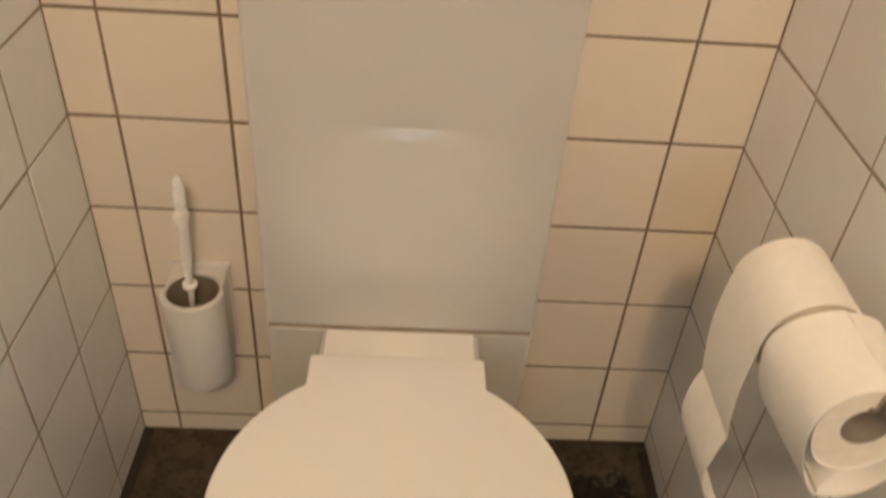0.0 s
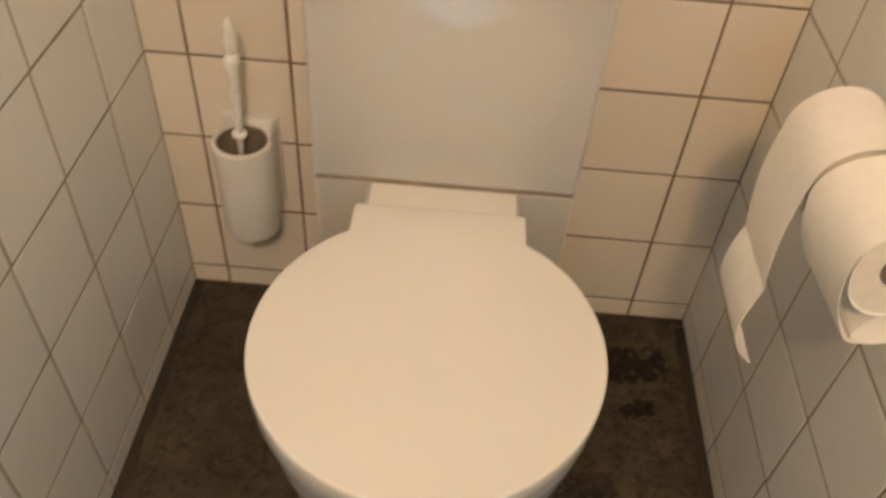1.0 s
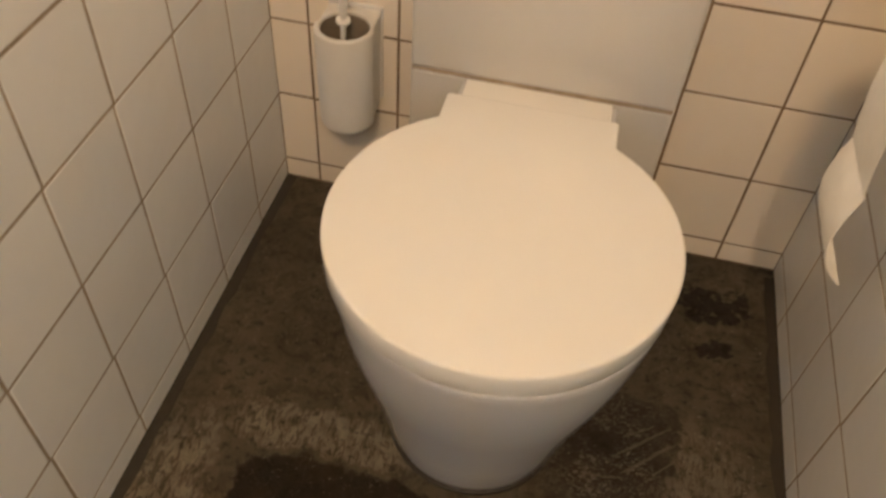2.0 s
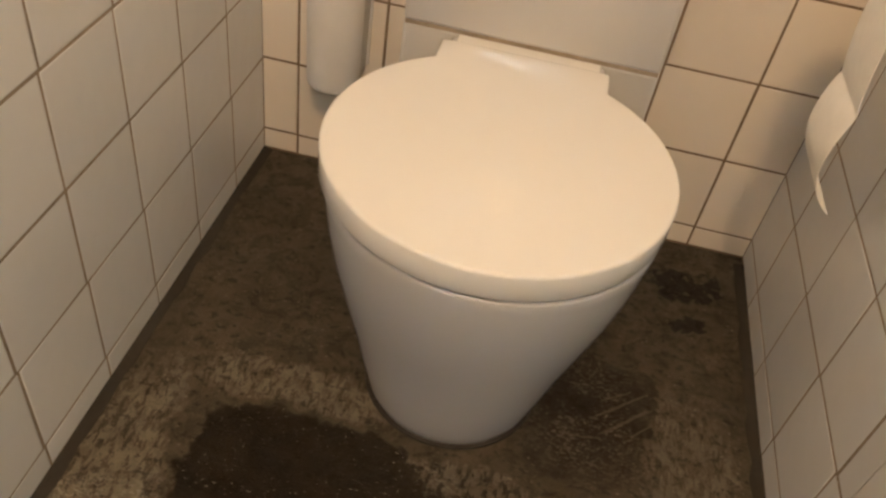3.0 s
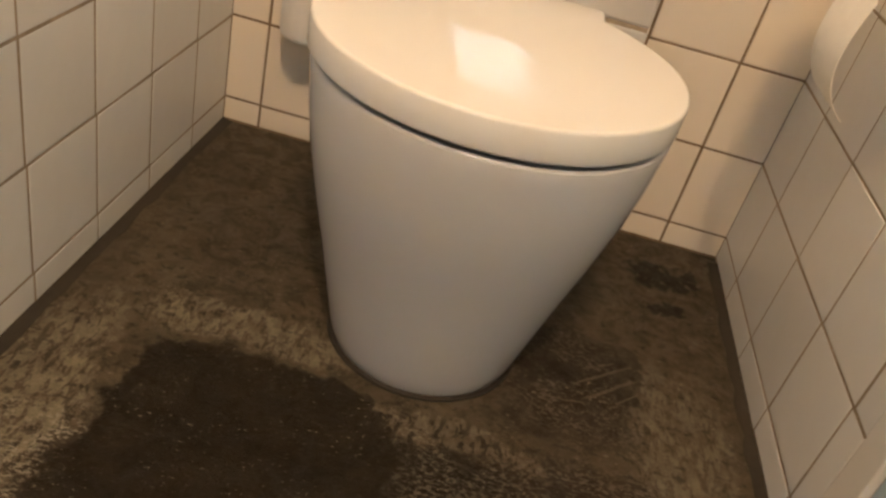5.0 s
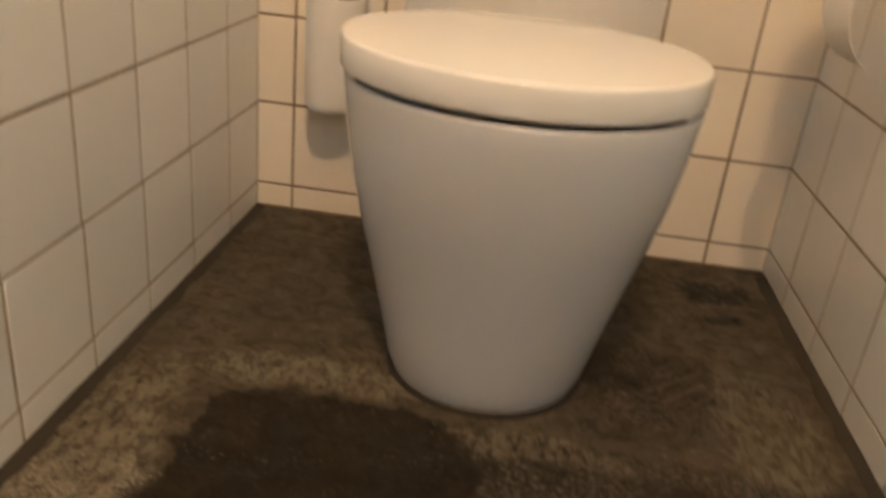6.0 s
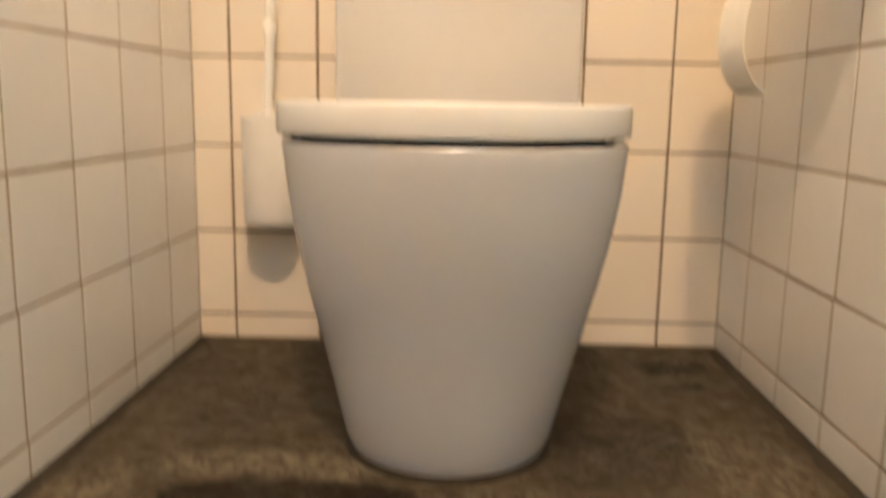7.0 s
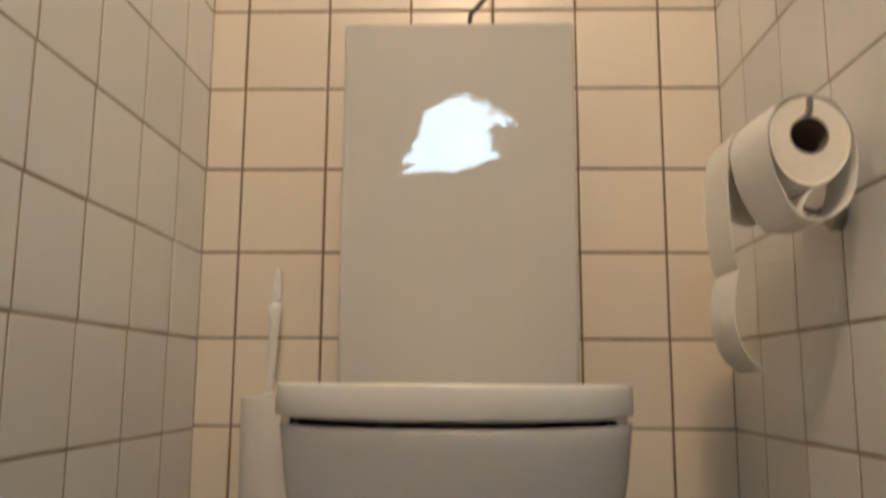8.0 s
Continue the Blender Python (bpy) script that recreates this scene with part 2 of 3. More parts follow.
    height = calc(mat, "ADD", calc(mat, "MULTIPLY", mid, 0.7), calc(mat, "ADD", calc(mat, "MULTIPLY", streak_a, 0.8), calc(mat, "MULTIPLY", grain, 0.25)))
    color = mix(mat, 1.0, color, (0.64, 0.613, 0.55), "MULTIPLY")
    return finish(mat, color, ramp(mat, mid, 0.3, 0.7, (0.38,) * 3 + (1,), (0.75,) * 3 + (1,)), height, 0.9, 0.006)


M_FLOOR = floor_material()
M_COVE = mottled("dark_wall_foot", (0.034, 0.028, 0.020), 0.8, 0.3, 12, 0.5, 0.003, 0.3)


# ---- builders ----
def box(bm, x0, x1, y0, y1, z0, z1, bevel=0.0):
    made = bmesh.ops.create_cube(bm, size=1, matrix=Matrix.LocRotScale(((x0 + x1) / 2, (y0 + y1) / 2, (z0 + z1) / 2), None, (x1 - x0, y1 - y0, z1 - z0)))
    if bevel:
        edges = {e for v in made["verts"] for e in v.link_edges}
        bmesh.ops.bevel(bm, geom=list(edges), offset=bevel, segments=3, affect="EDGES", profile=0.5)
    return bm


def loft(bm, rings, cap_low=True, cap_high=True, closed=True):
    """Skin over rings of equally many points."""
    rows = [[bm.verts.new(p) for p in ring] for ring in rings]
    n = len(rows[0])
    for a, b in zip(rows, rows[1:]):
        for i in range(n if closed else n - 1):
            bm.faces.new((a[i], a[(i + 1) % n], b[(i + 1) % n], b[i]))
    if cap_low:
        bm.faces.new(rows[0][::-1])
    if cap_high:
        bm.faces.new(rows[-1])
    return rows


def ring(cx, cy, cz, rx, ry, n=32):
    return [(cx + rx * math.cos(2 * math.pi * i / n), cy + ry * math.sin(2 * math.pi * i / n), cz) for i in range(n)]


def mesh_of(name, bm, mat, smooth=40):
    bmesh.ops.recalc_face_normals(bm, faces=bm.faces)
    data = bpy.data.meshes.new(name)
    bm.to_mesh(data)
    bm.free()
    data.materials.append(mat)
    if smooth:
        data.shade_smooth()
        data.set_sharp_from_angle(angle=radians(smooth))
        for face in data.polygons:
            if face.area > 0.0018:
                face.use_smooth = False
    return data


def thing(name, bm, mat, label, category, kind="", group="", smooth=40):
    return tagged(new(name, mesh_of(name, bm, mat, smooth)), label, category, group, kind)


def empty(name, place, label, category, kind="", group=""):
    ob = new(name)
    ob.location = place
    ob.empty_display_size = 0.05
    bpy.context.view_layer.update()
    return tagged(ob, label, category, group, kind)


def part(name, bm, mat, parent, label="", smooth=40):
    """One mesh, given in world coordinates, under a thing."""
    ob = new(name, mesh_of(name, bm, mat, smooth))
    ob.parent = parent
    ob.matrix_parent_inverse = parent.matrix_world.inverted()
    bpy.context.view_layer.update()
    return tagged(ob, label)


def tube(bm, path, radius, n=12):
    """A round bar along a list of points."""
    pts = [Vector(p) for p in path]
    rings = []
    for i, p in enumerate(pts):
        way = (pts[min(i + 1, len(pts) - 1)] - pts[max(i - 1, 0)]).normalized()
        q = way.to_track_quat("Z", "Y")
        rings.append([p + q @ Vector((radius * math.cos(2 * math.pi * k / n), radius * math.sin(2 * math.pi * k / n), 0)) for k in range(n)])
    loft(bm, rings)
    return bm


# ---- the room's shell ----
XL, XR = -0.440, 0.479           # side walls at the rear corners
END_L, END_R = 0.95, 0.637       # how far the tiled side walls reach forward
HIGH, Z0, PITCH = 2.40, 0.046, 0.15

bm = bmesh.new()
box(bm, -1.3, 1.3, -3.3, 0.15, -0.08, 0.0)
FLOOR = thing("floor", bm, M_FLOOR, "worn brown cement floor with dark patches and pale scuffs", "floor", "structure", smooth=0)

bm = bmesh.new()
box(bm, -0.60, 0.65, 0.0011, 0.15, 0.0, HIGH)
WALL_BACK = thing("wall_back", bm, M_GROUT, "rear wall of square cream glazed tiles with brown joints", "wall", "structure", smooth=0)

bm = bmesh.new()
box(bm, -END_L, 0.0, 0.0007, 0.12, 0.0, HIGH)
WALL_LEFT = thing("wall_left", bm, M_GROUT_SIDE, "side wall of square white glazed tiles reaching to the doorway", "wall", "structure", smooth=0)
WALL_LEFT.matrix_world = pose(XL, 0, 0, 0, 0, 90 - 0.7)

bm = bmesh.new()
box(bm, 0.0, END_R - 0.002, 0.0007, 0.12, 0.0, HIGH)
WALL_RIGHT = thing("wall_right", bm, M_GROUT_SIDE, "side wall of square white glazed tiles behind the paper holder", "wall", "structure", smooth=0)
WALL_RIGHT.matrix_world = pose(XR, 0, 0, 0, 0, -90 - 0.4)

bm = bmesh.new()
box(bm, -0.62, 0.66, -0.95, 0.15, HIGH, HIGH + 0.1)
thing("ceiling", bm, M_CEILING, "plain white painted ceiling of the toilet room", "ceiling", "structure", smooth=0)

# hall behind the doorway: unseen plain walls added to close the place
bm = bmesh.new()
box(bm, -1.3, 1.3, -3.3, -0.95, HIGH + 0.004, HIGH + 0.1)
thing("ceiling_hall", bm, M_CEILING, "plain white painted hall ceiling with a lamp", "ceiling", "structure", smooth=0)
bm = bmesh.new()
box(bm, -1.3, -0.575, -0.95, -0.85, 0, HIGH)
thing("wall_front_left", bm, M_HALL, "unseen grey wall beside the doorway", "wall", "structure", smooth=0)
bm = bmesh.new()
box(bm, 0.499, 1.3, -0.680, -0.58, 0, HIGH)
thing("wall_front_right", bm, M_HALL, "unseen grey wall on the other side of the doorway", "wall", "structure", smooth=0)
bm = bmesh.new()
box(bm, -0.44, 0.47, -0.95, -0.75, 2.25, HIGH - 0.002)
thing("wall_lintel", bm, M_HALL, "unseen grey wall piece above the doorway", "wall", "structure", smooth=0)
for nm, x0, x1 in (("wall_hall_left", -1.4, -1.3), ("wall_hall_right", 1.3, 1.4)):
    bm = bmesh.new()
    box(bm, x0, x1, -3.3, -0.6, 0, HIGH)
    thing(nm, bm, M_HALL, "unseen grey side wall of the hall", "wall", "structure", smooth=0)
WX0, WX1, WZ0, WZ1, WY = -0.42, 0.37, 1.44, 2.12, -3.1
bm = bmesh.new()
for a in ((-1.3, WX0, 0, HIGH), (WX1, 1.3, 0, HIGH), (WX0, WX1, 0, WZ0), (WX0, WX1, WZ1, HIGH)):
    box(bm, a[0], a[1], WY - 0.15, WY, a[2], a[3])
thing("wall_hall_end", bm, M_HALL, "added grey end wall with a small window", "wall", "structure", smooth=0)
bm = bmesh.new()
for a in ((WX0, WX0 + 0.02, WZ0, WZ1), (WX1 - 0.02, WX1, WZ0, WZ1), (WX0 + 0.02, WX1 - 0.02, WZ0, WZ0 + 0.02), (WX0 + 0.02, WX1 - 0.02, WZ1 - 0.02, WZ1)):
    box(bm, a[0], a[1], WY - 0.10, WY - 0.06, a[2], a[3], 0.003)
WINDOW = thing("window_1", bm, M_PAINT, "small bright hall window mirrored in the casing", "window", "structure")
bm = bmesh.new()
box(bm, WX0 + 0.02, WX1 - 0.02, WY - 0.084, WY - 0.08, WZ0 + 0.02, WZ1 - 0.02)
part("pane", bm, M_GLASS, WINDOW, smooth=0).visible_shadow = False
bm = bmesh.new()
box(bm, -2.5, 2.5, -5.6, -5.55, 0.2, 4.5)
thing("backdrop", bm, M_SKY, "bright overcast sky outside the window", "sky", "structure", smooth=0)

# small leaves added close outside the window; their ragged gap shapes its mirrored glow
def in_gap(x, z):
    """The clear sky between the leaves: a leaning bough on one side, a bush along the foot, a twig poking in on the other side."""
    x, z = 0.025 + (x - 0.025) / 1.036, 0.425 + (z - 0.425) / 1.036
    rag = 0.010 * math.sin(x * 47 + 1.3) + 0.007 * math.sin(x * 101) + 0.009 * math.sin(z * 75 + 2) + 0.006 * math.sin(z * 143)
    bough = x > -0.305 + max(0, z - 1.66) * 0.45 + max(0, z - 1.91) * 1.5 + rag
    crown = z < 1.995 - 0.55 * max(0, x - 0.05) + rag
    twig = x < 0.165 + rag or z > 1.815 + rag or z < 1.665 - 0.5 * rag
    foot = z > 1.545 + max(0, x + 0.02) * 0.36 + 0.4 * rag
    return bough and crown and twig and foot and x < 0.262 + rag and (x < 0.213 + rag or z > 1.7)


bm = bmesh.new()
rng = random.Random(5)
made = 0
while made < 22000:
    p = Vector((rng.uniform(-0.62, 0.58), -3.36 + rng.gauss(0, 0.02), rng.uniform(1.28, 2.42)))
    s = rng.uniform(0.013, 0.027)
    thin = p.x > 0.02 and p.z > 1.93 and rng.random() < 0.05
    if in_gap(p.x, p.z) and not thin:
        continue
    made += 1
    q = Euler((rng.uniform(0, 6), rng.uniform(0, 6), rng.uniform(0, 6))).to_matrix()
    bm.faces.new([bm.verts.new(p + q @ Vector(c) * s) for c in ((-1, 0, 0), (0, -0.5, 0.1), (1, 0, 0), (0, 0.5, 0.1))])
thing("foliage", bm, M_LEAF, "dark leaves added to shape the patch of sky outside the window", "foliage", "stuff", smooth=0)

# door lining where the tiles stop
bm = bmesh.new()
box(bm, 0.4740, 0.4985, -0.684, -END_R - 0.0005, 0.0006, 2.25, 0.0025)
thing("door_frame", bm, M_PAINT, "white painted door lining butting the tiles", "door frame", "structure")
# pale blue leaf added past the lining, most of it out of view
bm = bmesh.new()
box(bm, 0.4800, 0.5200, -1.440, -0.688, 0.008, 2.04, 0.004)
thing("door_1", bm, M_DOOR, "pale blue door standing open into the hall", "door", "structure")

# near-black sloped fillets at the foot of the walls
def fillet(name, m, length, start=0.0):
    bm = bmesh.new()
    r = random.Random(len(name))
    rings = []
    n = int(length / 0.03)
    for i in range(n + 1):
        u = start + length * i / n
        w, h = 0.016 + r.uniform(-0.003, 0.004), 0.0045 + r.uniform(-0.0015, 0.0015)
        rings.append([m @ Vector(c) for c in ((u, 0.003, -0.002), (u, -w, -0.002), (u, -w, 0.0006), (u, -w * 0.55, h * 0.22), (u, -w * 0.2, h * 0.6), (u, 0.003, h))])
    loft(bm, rings)
    return thing(name, bm, M_COVE, "thin dark fillet at the foot of the tiles", "trim", "structure", smooth=60)


fillet("trim_left", WALL_LEFT.matrix_basis, END_L - 0.02, -END_L + 0.02)
fillet("trim_right", WALL_RIGHT.matrix_basis, END_R - 0.02, 0.02)

# ---- lamp of the hall ----
lamp = empty("pendant_lamp", (LAMP[0], LAMP[1], HIGH), "warm glowing glass globe lamp hanging in the hall", "lamp")
bm = bmesh.new()
loft(bm, [ring(LAMP[0], LAMP[1], HIGH + 0.003, 0.05, 0.05), ring(LAMP[0], LAMP[1], HIGH - 0.02, 0.05, 0.05), ring(LAMP[0], LAMP[1], HIGH - 0.03, 0.02, 0.02)])
part("rose", bm, M_PAINT, lamp)
bm = bmesh.new()
tube(bm, [(LAMP[0], LAMP[1], HIGH - 0.025), (LAMP[0], LAMP[1], LAMP[2] + 0.083)], 0.004)
part("cord", bm, M_DARK, lamp)
bm = bmesh.new()
loft(bm, [ring(LAMP[0], LAMP[1], LAMP[2] + 0.085 * math.sin(a), 0.085 * math.cos(a), 0.085 * math.cos(a)) for a in (-1.5, -1.2, -0.9, -0.6, -0.3, 0, 0.3, 0.6, 0.9, 1.2, 1.5)])
part("globe", bm, M_LAMP, lamp, "glowing milky glass globe")

# ---- cistern casing ----
CX = 0.014
casing = empty("cistern_casing", (CX, -0.06, 0), "tall glossy off-white cistern casing standing against the tiles", "casing")
SEAM, CTOP, CFRONT = 0.387, 1.018, -0.12
bm = bmesh.new()
box(bm, -0.177, 0.205, CFRONT, -0.0005, SEAM + 0.0010, CTOP, 0.007)
part("upper_panel", bm, M_PANEL, casing)
bm = bmesh.new()
box(bm, -0.177, 0.205, CFRONT + 0.001, -0.0005, 0.001, SEAM - 0.0008, 0.006)
part("lower_panel", bm, M_PANEL, casing)
bm = bmesh.new()
box(bm, -0.174, 0.202, CFRONT + 0.0022, -0.001, SEAM - 0.004, SEAM + 0.004)
part("joint_strip", bm, M_GROUT_SIDE, casing, "thin brown joint between the panels", smooth=0)

lever = empty("flush_lever", (0.035, -0.06, CTOP), "thin dark flush lever on top of the cistern casing", "lever")
bm = bmesh.new()
loft(bm, [ring(0.03, -0.06, CTOP, 0.014, 0.014, 20), ring(0.03, -0.06, CTOP + 0.008, 0.014, 0.014, 20), ring(0.03, -0.06, CTOP + 0.011, 0.011, 0.011, 20)])
part("base", bm, M_STEEL, lever)
bm = bmesh.new()
tube(bm, [(0.03, -0.06, CTOP + 0.008), (0.034, -0.06, 1.06), (0.062, -0.06, 1.092), (0.075, -0.06, 1.10)], 0.004)
part("rod", bm, M_DARK, lever)

# ---- toilet ----
toilet = empty("toilet", (CX, -0.43, 0), "white back-to-wall ceramic toilet with its round lid shut", "toilet")


def bowl_outline(z, radius, cy, neck, inset=0.0, n=56):
    """Round bowl with a straight narrower neck running back to the casing."""
    a = math.asin(min(0.98, neck / radius))
    pts = []
    for i in range(n + 1):
        t = math.pi / 2 + a + (2 * math.pi - 2 * a) * i / n
        cx = CX - 0.002 * max(0, 1 - z / 0.3)
        pts.append((cx + radius * math.cos(t), cy + radius * math.sin(t), z))
    yj = cy + radius * math.cos(a)
    for f in (0.35, 1.0):
        pts.append((CX + neck, yj + (CFRONT - 0.0008 - yj) * f, z))
    for f in (1.0, 0.35):
        pts.append((CX - neck, yj + (CFRONT - 0.0008 - yj) * f, z))
    return pts


PROFILE = [(0.003, 0.1220, -0.4295, 0.092), (0.010, 0.1262, -0.4295, 0.093), (0.03, 0.1328, -0.429, 0.095), (0.09, 0.1470, -0.4275, 0.098), (0.15, 0.163, -0.424, 0.101), (0.21, 0.178, -0.426, 0.104),
           (0.27, 0.191, -0.428, 0.107), (0.32, 0.199, -0.429, 0.110), (0.36, 0.2030, -0.430, 0.112), (0.3755, 0.2045, -0.430, 0.113), (0.3785, 0.2037, -0.430, 0.1125), (0.3795, 0.2020, -0.430, 0.111)]
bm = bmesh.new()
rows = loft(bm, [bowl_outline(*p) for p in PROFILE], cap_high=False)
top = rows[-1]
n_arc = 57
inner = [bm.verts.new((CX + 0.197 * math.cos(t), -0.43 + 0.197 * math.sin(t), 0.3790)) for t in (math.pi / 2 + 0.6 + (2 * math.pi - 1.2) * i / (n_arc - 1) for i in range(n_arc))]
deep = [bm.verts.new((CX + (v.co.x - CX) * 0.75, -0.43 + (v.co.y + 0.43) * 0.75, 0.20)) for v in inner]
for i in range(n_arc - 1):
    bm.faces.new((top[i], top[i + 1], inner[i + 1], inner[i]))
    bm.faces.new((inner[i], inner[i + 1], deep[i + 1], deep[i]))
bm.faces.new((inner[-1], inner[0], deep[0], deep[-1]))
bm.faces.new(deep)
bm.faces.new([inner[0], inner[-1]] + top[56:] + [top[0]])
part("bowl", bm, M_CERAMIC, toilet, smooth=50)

LX, LID_R, LID_Y, TAB_W, TAB_Y = 0.0120, 0.2080, -0.4310, 0.1165, -0.202


def lid_outline(off=0.0, n=88):
    """Round lid with a square hinge tab at the rear."""
    r, w = LID_R - off, TAB_W - off
    a = math.asin(w / r)
    pts = [(LX + r * math.cos(t), LID_Y + r * math.sin(t)) for t in (math.pi / 2 + a + (2 * math.pi - 2 * a) * i / n for i in range(n + 1))]
    yj = LID_Y + r * math.cos(a)
    c = 0.004
    back = TAB_Y - off
    pts += [(LX + w, yj + (back - c - yj) * 0.5), (LX + w, back - c), (LX + w - c * 0.3, back - c * 0.3), (LX + w - c, back)]
    pts += [(LX + w * (1 - 2 * k / 8), back) for k in range(1, 8)]
    pts += [(LX - w + c, back), (LX - w + c * 0.3, back - c * 0.3), (LX - w, back - c), (LX - w, yj + (back - c - yj) * 0.5)]
    return pts


bm = bmesh.new()
layers = [(0.0075, 0.412), (0.007, 0.3863), (0.004, 0.3860), (0.0012, 0.3868), (0.0, 0.3890), (0.0, 0.4182), (0.0005, 0.4202), (0.0017, 0.4216), (0.0036, 0.4222)]
def fall(y):
    """How far the lid's top drops towards its hinge."""
    return 0.6 * max(0.0, y + 0.275) ** 2


rings = [[(x, y, z - (fall(y) if z > 0.415 else 0)) for x, y in lid_outline(o)] for o, z in layers]
last = lid_outline(0.0036)
for s in (0.995, 0.985, 0.97, 0.93, 0.88, 0.8, 0.7, 0.6, 0.5, 0.4, 0.3, 0.2, 0.1, 0.03):
    rings.append([(LX + (x - LX) * s, LID_Y + (y - LID_Y) * s, 0.4222 + 0.0018 * (1 - s * s) - fall(LID_Y + (y - LID_Y) * s)) for x, y in last])
loft(bm, rings)
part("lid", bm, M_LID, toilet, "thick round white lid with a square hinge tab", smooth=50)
bm = bmesh.new()
box(bm, CX - 0.1055, CX + 0.1055, -0.225, CFRONT - 0.0012, 0.3798, 0.3862, 0.0016)
part("hinge", bm, M_LID, toilet)
for side in (0, math.pi):
    bm = bmesh.new()
    arc = [side + math.radians(-30 + 60 * k / 12) for k in range(13)]
    loft(bm, [[(LX + r * math.cos(t), LID_Y + r * math.sin(t), z) for t in arc] for r, z in ((0.1905, 0.3793), (0.2005, 0.3793), (0.2005, 0.3864), (0.1905, 0.3864), (0.1905, 0.3793))], cap_low=False, cap_high=False, closed=False)
    part("buffer", bm, M_LID, toilet)
# near-black ring round the bowl's foot, on the floor
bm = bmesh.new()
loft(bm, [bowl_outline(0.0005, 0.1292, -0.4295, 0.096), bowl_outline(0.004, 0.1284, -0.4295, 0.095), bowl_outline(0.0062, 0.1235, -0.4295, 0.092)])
part("floor_seal", bm, M_CAULK, toilet, "dark sealant line on the floor")

# ---- brush and its wall holder ----
BX, BY = -0.2935, -0.060
holder = empty("brush_holder", (BX, -0.002, 0.21), "off-white plastic brush cup fixed to the tiles", "brush holder")


def cup_outline(z, k=1.0, n=40):
    pts = []
    for i in range(n):
        t = 2 * math.pi * (i + 0.5) / n
        cx, cy = math.cos(t), math.sin(t)
        if cy < 0:
            pts.append((BX + 0.0475 * k * cx, BY + 0.0475 * k * cy, z))
        else:
            m = max(abs(cx) / 0.90, abs(cy))
            pts.append((BX + 0.0475 * k * cx / m * 0.985, min(-0.0008, BY + 0.0592 * cy / m), z))
    return pts


bm = bmesh.new()
hole = [[(BX + r * math.cos(2 * math.pi * (i + 0.5) / 40), BY + r * math.sin(2 * math.pi * (i + 0.5) / 40), z) for i in range(40)] for z, r in ((0.3965, 0.0395), (0.3945, 0.0380), (0.25, 0.0360))]
loft(bm, [cup_outline(0.2175, 0.80), cup_outline(0.2185, 0.88), cup_outline(0.2225, 0.935), cup_outline(0.230, 0.955), cup_outline(0.3925, 1.0), cup_outline(0.3955, 0.985), cup_outline(0.3965, 0.955)] + hole)
part("cup", bm, M_PLASTIC, holder, smooth=45)
# dark brown ring lining the cup below its rim
bm = bmesh.new()
loft(bm, [ring(BX, BY, z, r, r, 40) for z, r in ((0.3915, 0.0376), (0.389, 0.0370), (0.252, 0.0352))], True, False)
for face in bm.faces[:]:
    if len(face.verts) == 40:
        bm.faces.remove(face)
part("liner", bm, M_LINER, holder, "dark inside of the cup")
bm = bmesh.new()
box(bm, BX - 0.044, BX + 0.044, -0.006, -0.0006, 0.23, 0.402, 0.0018)
part("back_plate", bm, M_PLASTIC, holder)

brush = empty("toilet_brush", (BX, BY, 0.255), "white plastic brush standing in its wall cup", "brush")
A, B = Vector((-0.307, -0.039, 0.265)), Vector((-0.284, -0.078, 0.608))


def along(f):
    return A + (B - A) * f


def spindle(bm, stations, n=16):
    q = (B - A).normalized().to_track_quat("Z", "Y")
    loft(bm, [[along(f) + q @ Vector((rx * math.cos(2 * math.pi * k / n), ry * math.sin(2 * math.pi * k / n), 0)) for k in range(n)] for f, rx, ry in stations])
    return bm


part("handle", spindle(bmesh.new(), [(0.30, 0.0044, 0.0044), (0.40, 0.0052, 0.0052), (0.55, 0.0072, 0.0060), (0.70, 0.0084, 0.0066), (0.765, 0.0090, 0.0070), (0.780, 0.0112, 0.0084), (0.806, 0.0120, 0.0090), (0.826, 0.0088, 0.0066), (0.836, 0.0036, 0.0030)]), M_HANDLE, brush)
part("handle_tip", spindle(bmesh.new(), [(0.822, 0.0030, 0.0026), (0.840, 0.0062, 0.0050), (0.858, 0.0092, 0.0070), (0.91, 0.0086, 0.0066), (0.955, 0.0070, 0.0056), (0.985, 0.0050, 0.0042), (1.0, 0.0018, 0.0016)]), M_HANDLE, brush)
part("collar", spindle(bmesh.new(), [(0.385, 0.0085, 0.0085), (0.39, 0.0112, 0.0112), (0.402, 0.0112, 0.0112), (0.408, 0.0085, 0.0085)], 24), M_HANDLE, brush)
part("stem", spindle(bmesh.new(), [(-0.02, 0.0042, 0.0042), (0.385, 0.0042, 0.0042)]), M_PLASTIC, brush)
part("bristles", spindle(bmesh.new(), [(-0.03, 0.018, 0.018), (0.0, 0.026, 0.026), (0.14, 0.028, 0.028), (0.22, 0.016, 0.016)], 24), M_BRISTLE, brush)

